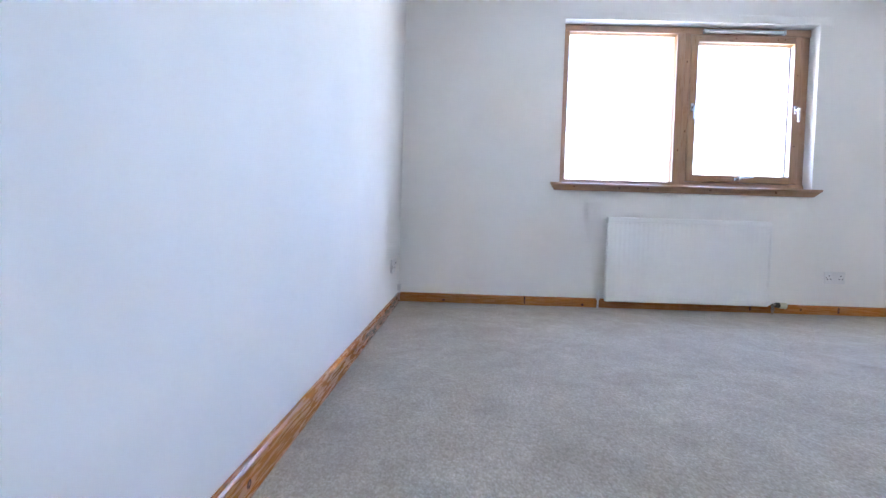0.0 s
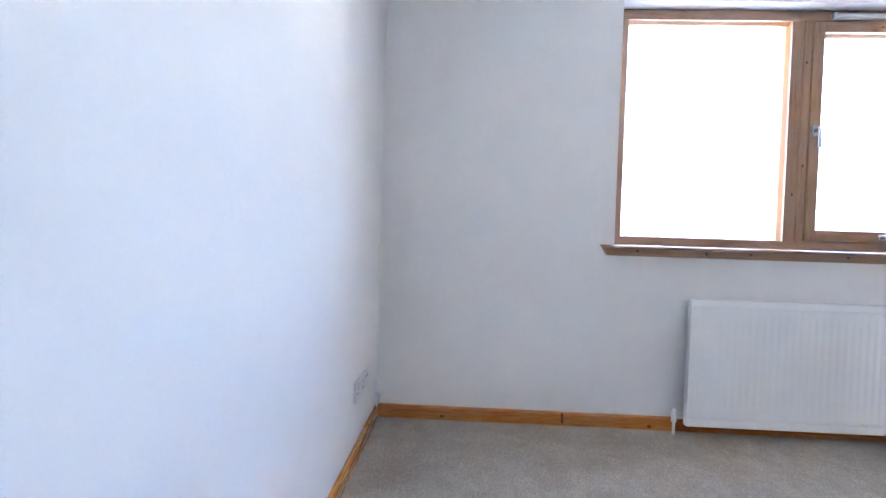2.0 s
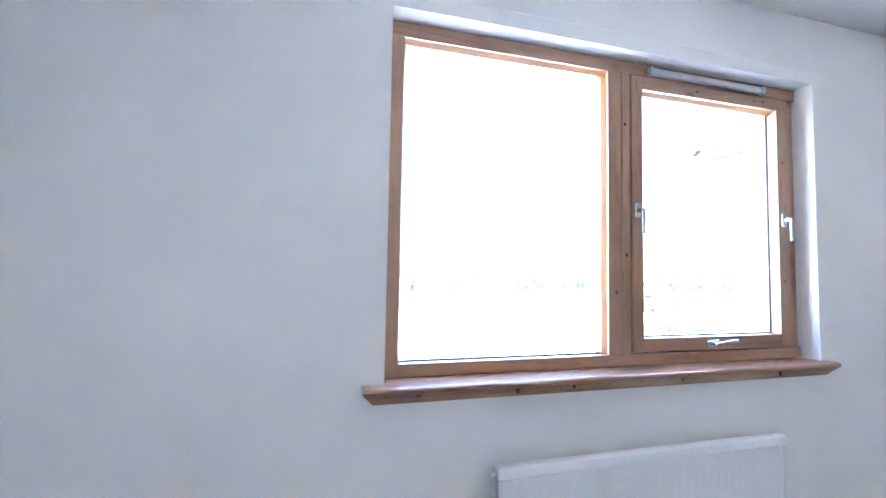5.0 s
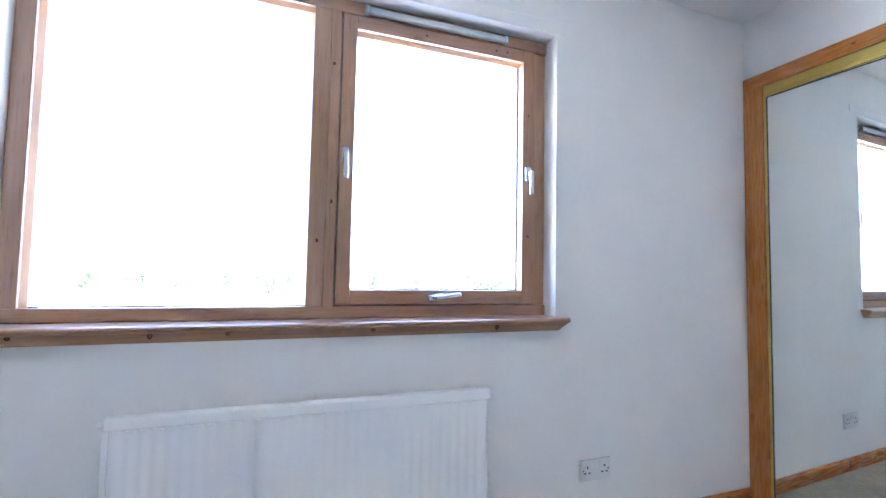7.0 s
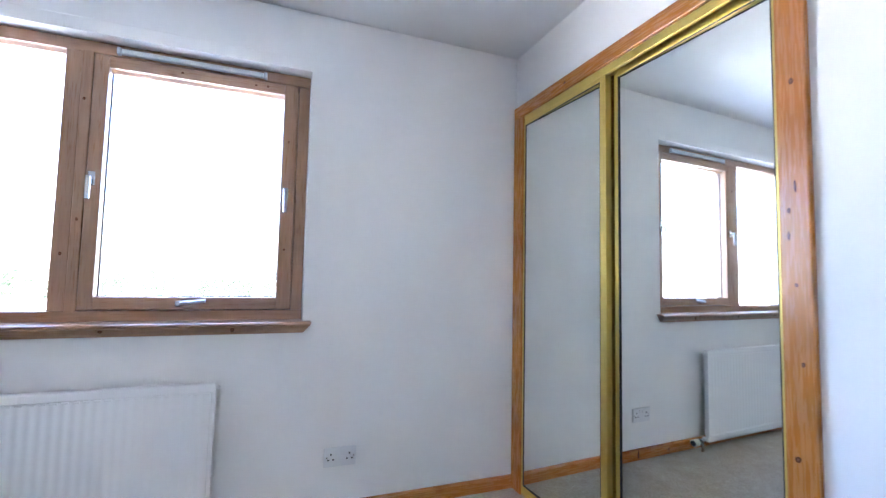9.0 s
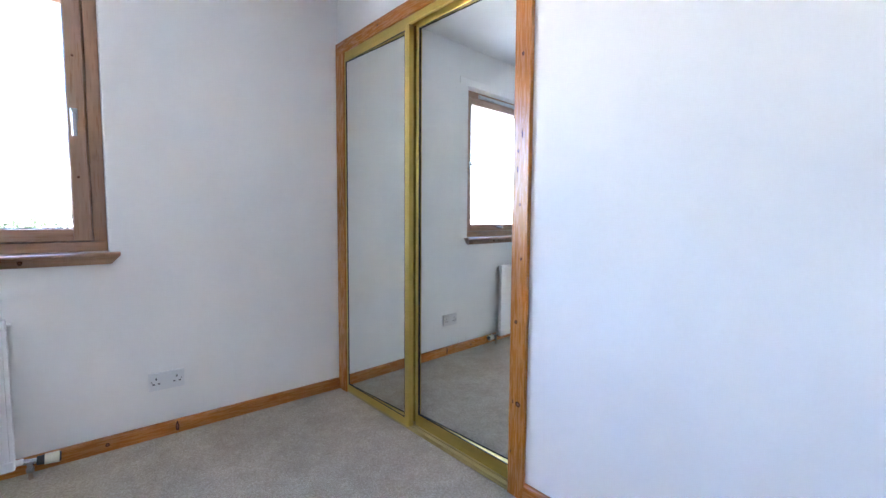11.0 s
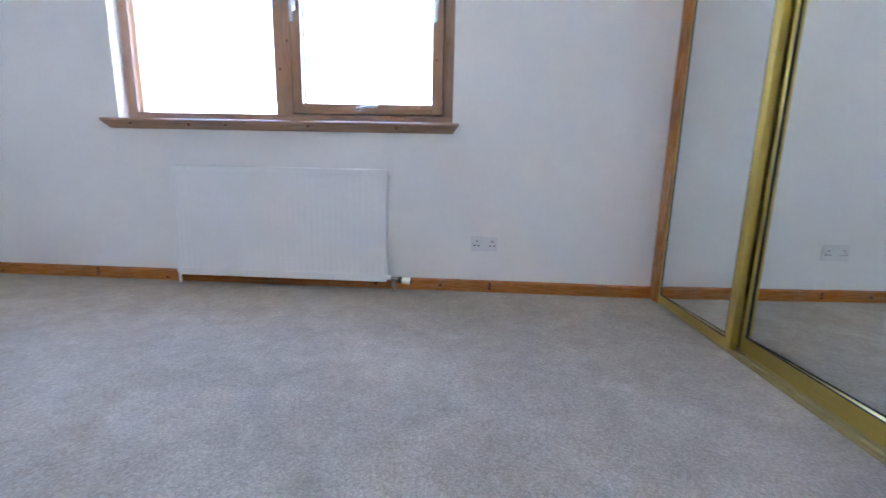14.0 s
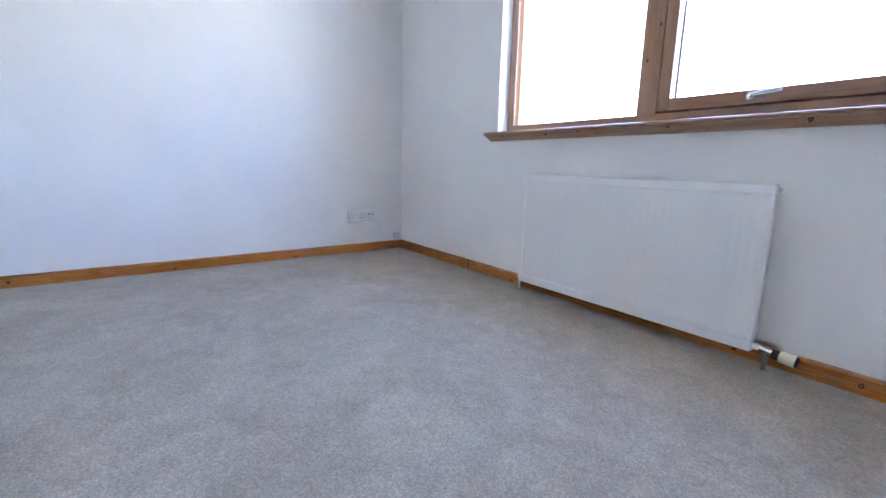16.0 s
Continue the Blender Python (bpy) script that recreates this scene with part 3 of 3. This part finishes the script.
def sliding_door(x, y0, y1, z0, z1, sl, sr, rail, top, yaw, groove=False):
    """Mirror door: x is its room face; sl, sr are the stiles at y1 and y0. The plate sits a little askew in its frame."""
    plate = box(-0.002, 0.002, (y0 - y1) / 2 + 0.006, (y1 - y0) / 2 - 0.006, z0 + 0.01, z1 - 0.01)
    plate.transform(Matrix.Translation((x + 0.014, (y0 + y1) / 2, 0)) @ pose(0, 0, 0, 0, 0, yaw))
    d = wp("door", plate, MIRROR, None, "full-height sliding mirror door")
    wp("stile", box(x, x + 0.030, y0, y0 + sr, z0, z1, 0.003), BRASSZ, d, "brushed gold stile")
    if groove:
        # overlapping stile: narrow face, black groove strip, set-back channel coloured dark for its shade
        wp("stile", box(x, x + 0.030, y1 - sl, y1 - sl + 0.020, z0, z1, 0.003), BRASSZ, d, "brushed gold stile")
        wp("groove_strip", box(x + 0.012, x + 0.028, y1 - sl + 0.020, y1 - sl + 0.028, z0, z1), RUBBER, d, "black strip in the stile groove")
        wp("stile_channel", box(x + 0.014, x + 0.028, y1 - sl + 0.028, y1, z0, z1, 0.002), SHADEBRASS, d, "set-back stile channel, coloured dark for its shade")
    else:
        wp("stile", box(x, x + 0.030, y1 - sl, y1, z0, z1, 0.003), BRASSZ, d, "brushed gold stile")
        wp("stile_rib", box(x - 0.002, x + 0.001, y0 + sr * 0.30, y0 + sr * 0.62, z0, z1, 0.001), BRASSZ, d)
    wp("rail", box(x + 0.001, x + 0.029, y0 + sr, y1 - sl, z0, z0 + rail, 0.002), BRASSY, d, "brushed gold rail")
    wp("rail", box(x + 0.001, x + 0.029, y0 + sr, y1 - sl, z1 - top, z1, 0.002), BRASSY, d, "brushed gold rail")
    g = bmesh.new()
    s = 0.003
    for q in ((y0 + sr, y1 - sl, z0 + rail, z0 + rail + s), (y0 + sr, y1 - sl, z1 - top - s, z1 - top), (y0 + sr, y0 + sr + s, z0 + rail, z1 - top), (y1 - sl - s, y1 - sl, z0 + rail, z1 - top)):
        add_box(g, x + 0.001, x + 0.006, *q)
    wp("seal", g, RUBBER, d, "black mirror seal")


sliding_door(4.014, 2.640, DY1 - 0.001, 0.010, 1.937, 0.014, 0.034, 0.040, 0.018, 1.5)
sliding_door(4.048, DY0 + 0.002, 2.700, 0.018, 1.950, 0.090, 0.030, 0.058, 0.030, 1.2, True)
ward.matrix_world = SKEW @ ward.matrix_world

# ---- outside ----
GZ = -0.90
ground = structure("ground", box(-400, 500, NY + 0.33, 900, GZ - 0.2, GZ), GRAVEL, "pale gravel drive and open ground", "ground")
structure("ground_back", box(-400, 500, -400, NY + 0.33, GZ - 0.21, GZ - 0.01), GRAVEL, "pale gravel ground behind the house", "ground")
bm = bmesh.new()
bmesh.ops.create_circle(bm, cap_ends=True, segments=40, radius=1)
for v in bm.verts:
    k = 1 + 0.15 * noise.noise(v.co * 3)
    v.co = Vector((v.co.x * 2.4 * k, v.co.y * 4.0 * k, 0))
ext = bmesh.ops.extrude_face_region(bm, geom=bm.faces[:])
for v in ext["geom"]:
    if isinstance(v, bmesh.types.BMVert):
        v.co.z += 0.03
bm.transform(Matrix.Translation((14.5, 15.0, GZ)))
structure("lawn", bm, GRASS, "small patch of green lawn by the drive", "lawn")


def clump(name, at, size, count, leaf, seed, label, category, twigs=30, mat=LEAF):
    """Shrub: bare twigs and many small leaf blades with an uneven outline."""
    rnd = random.Random(seed)
    e = thing(name, label, category, at, group=category + " row")
    sx, sy, sz = size
    b = bmesh.new()
    for i in range(twigs):
        p0 = Vector((rnd.uniform(-0.8, 0.8) * sx, rnd.uniform(-0.6, 0.6) * sy, 0))
        p1 = p0 + Vector((rnd.uniform(-0.5, 0.5), rnd.uniform(-0.3, 0.3), rnd.uniform(0.6, 1.12) * sz))
        add_rod(b, p0, p1, 0.02, 0.006, 4)
        p2 = p1.lerp(p0, 0.4)
        add_rod(b, p2, p2 + Vector((rnd.uniform(-0.6, 0.6), rnd.uniform(-0.2, 0.2), rnd.uniform(0.1, 0.4) * sz)), 0.012, 0.004, 4)
    tagged(part("twigs", b, TWIG, e), kind="stuff")
    vs, fs = [], []
    for i in range(count):
        u, w = rnd.uniform(-1, 1), rnd.uniform(-1, 1)
        top = sz * (0.72 + 0.28 * noise.noise(Vector((at[0] + u * sx, seed, 0)) * 0.9) + 0.12 * math.sin(u * 9 + seed))
        c = Vector((u * sx, w * sy, top * rnd.random() ** 0.7))
        q = Euler((rnd.uniform(0, 6.3), rnd.uniform(0, 6.3), rnd.uniform(0, 6.3))).to_matrix()
        l = leaf * rnd.uniform(0.6, 1.3)
        k = len(vs)
        vs += [tuple(c + q @ Vector(p)) for p in ((-l, 0, 0), (0, -l * 0.45, l * 0.1), (l, 0, 0), (0, l * 0.45, l * 0.1))]
        fs.append((k, k + 1, k + 2, k + 3))
    me = bpy.data.meshes.new("leaves")
    me.from_pydata(vs, [], fs)
    me.materials.append(mat)
    o = tagged(new("leaves", me), kind="stuff")
    o.parent = e
    return e


for i in range(18):
    x = -30 + i * 2.9
    clump("hedge_shrub", (x, 38.5 + 0.5 * math.sin(i * 2.1), GZ), (2.0, 0.9, 2.6 + 0.35 * math.sin(i * 1.7)), 2800, 0.10, i, "straggly half-bare garden hedge shrub", "hedge", 30)
for i in range(9):
    f = i / 8
    clump("hedge_shrub", (24 + 34 * f, 47 - 1 * f, GZ), (2.6, 1.2, 1.9 + 0.25 * math.sin(i * 2.3)), 3000, 0.11, 40 + i, "clipped green hedge beyond the drive", "hedge", 6)
for i in range(3):
    clump("low_shrub", (13.0 + 0.9 * i, 14.7 - 0.4 * i, GZ + 0.03), (0.45, 0.35, 0.5), 260, 0.06, 70 + i, "small green shrub on the lawn", "shrub", 5)


def pampas(at):
    rnd = random.Random(5)
    e = thing("ornamental_grass", "clump of tall straw-coloured ornamental grass", "ornamental grass", at)
    for i in range(34):
        b = bmesh.new()
        a = rnd.uniform(-0.35, 0.35)
        p0 = Vector((rnd.uniform(-1.5, 1.5), rnd.uniform(-0.4, 0.4), 0))
        p1 = p0 + Vector((a, rnd.uniform(-0.2, 0.2), rnd.uniform(1.4, 2.3)))
        add_rod(b, p0, p1, 0.022, 0.016, 5)
        part("stem", b, STRAW, e)


pampas((15.2, 36.0, GZ))

# parked car
car = thing("parked_car", "dark blue-grey car standing on the gravel drive", "car", (20.6, 24.2, GZ))


def car_side(pts, w):
    return prism(pts, 1, -w, w)


b = car_side([(-2.1, 0.30), (-2.15, 0.62), (-2.0, 0.86), (-1.1, 0.95), (1.35, 0.93), (2.0, 0.78), (2.15, 0.55), (2.1, 0.30)], 0.85)
bmesh.ops.bevel(b, geom=b.edges[:], offset=0.06, segments=2, affect="EDGES")
part("body", b, CARPAINT, car, smooth=False)
b = car_side([(-1.55, 0.93), (-1.2, 1.34), (-0.9, 1.42), (0.35, 1.42), (0.65, 1.34), (1.25, 0.93)], 0.72)
bmesh.ops.bevel(b, geom=b.edges[:], offset=0.05, segments=2, affect="EDGES")
cabin = part("cabin", b, CARPAINT, car)
for x0, x1, x2, x3 in ((-1.30, -1.05, -0.35, -0.35), (-0.27, -0.27, 0.42, 0.92)):
    for s in (-1, 1):
        part("side_window", prism([(x0, 0.98), (x1, 1.33), (x2, 1.33), (x3, 0.98)], 1, s * 0.715, s * 0.728), CARGLASS, cabin, "dark car window")
for x in (-1.3, 1.35):
    for s in (-1, 1):
        wh = part("wheel", rod((x, s * 0.70, 0.31), (x, s * 0.88, 0.31), 0.31, seg=24), RUBBER, car, "black tyre")
        part("rim", rod((x, s * 0.87, 0.31), (x, s * 0.89, 0.31), 0.19, seg=16), CHROME, wh)
for s in (-1, 1):
    part("headlight", box(2.0, 2.13, s * 0.62 - 0.16, s * 0.62 + 0.16, 0.60, 0.74, 0.03), GLASS, car)
car.rotation_euler = (0, 0, radians(25))

# projecting wing of the house
wing = thing("house_wing", "rendered wing of the house with eaves and gutter", "house", (4.75, 3.7, GZ))


def hp(name, bm, mat, label=""):
    bm.transform(Matrix.Translation((-4.75, -3.7, -GZ)))
    return part(name, bm, mat, wing, label)


hp("wall", box(4.75, 9.5, NY + 0.32, 5.30, GZ, 2.36), RENDER, "pale rendered wall")
hp("fascia", box(4.62, 9.6, 5.42, 5.46, 2.36, 2.52), GUTTER, "dark grey fascia board")
hp("soffit", box(4.60, 9.6, NY + 0.34, 5.42, 2.362, 2.38), GUTTER, "dark grey soffit")
hp("roof", prism([(NY + 0.34, 2.38), (5.50, 2.38), (5.50, 2.45), (NY + 0.34, 3.4)], 0, 4.55, 9.6), SLATE, "dark slate roof")
b = bmesh.new()
for i in range(9):
    a0, a1 = math.pi * i / 9, math.pi * (i + 1) / 9
    q = [(5.52 - 0.06 * math.cos(a), 2.50 - 0.06 * math.sin(a)) for a in (a0, a1)]
    v = [b.verts.new((x, q[k][0], q[k][1])) for k, x in ((0, 4.5), (1, 4.5), (1, 9.6), (0, 9.6))]
    b.faces.new(v)
bmesh.ops.solidify(b, geom=b.faces[:], thickness=0.004)
hp("gutter", b, GUTTER, "half-round dark grey gutter")
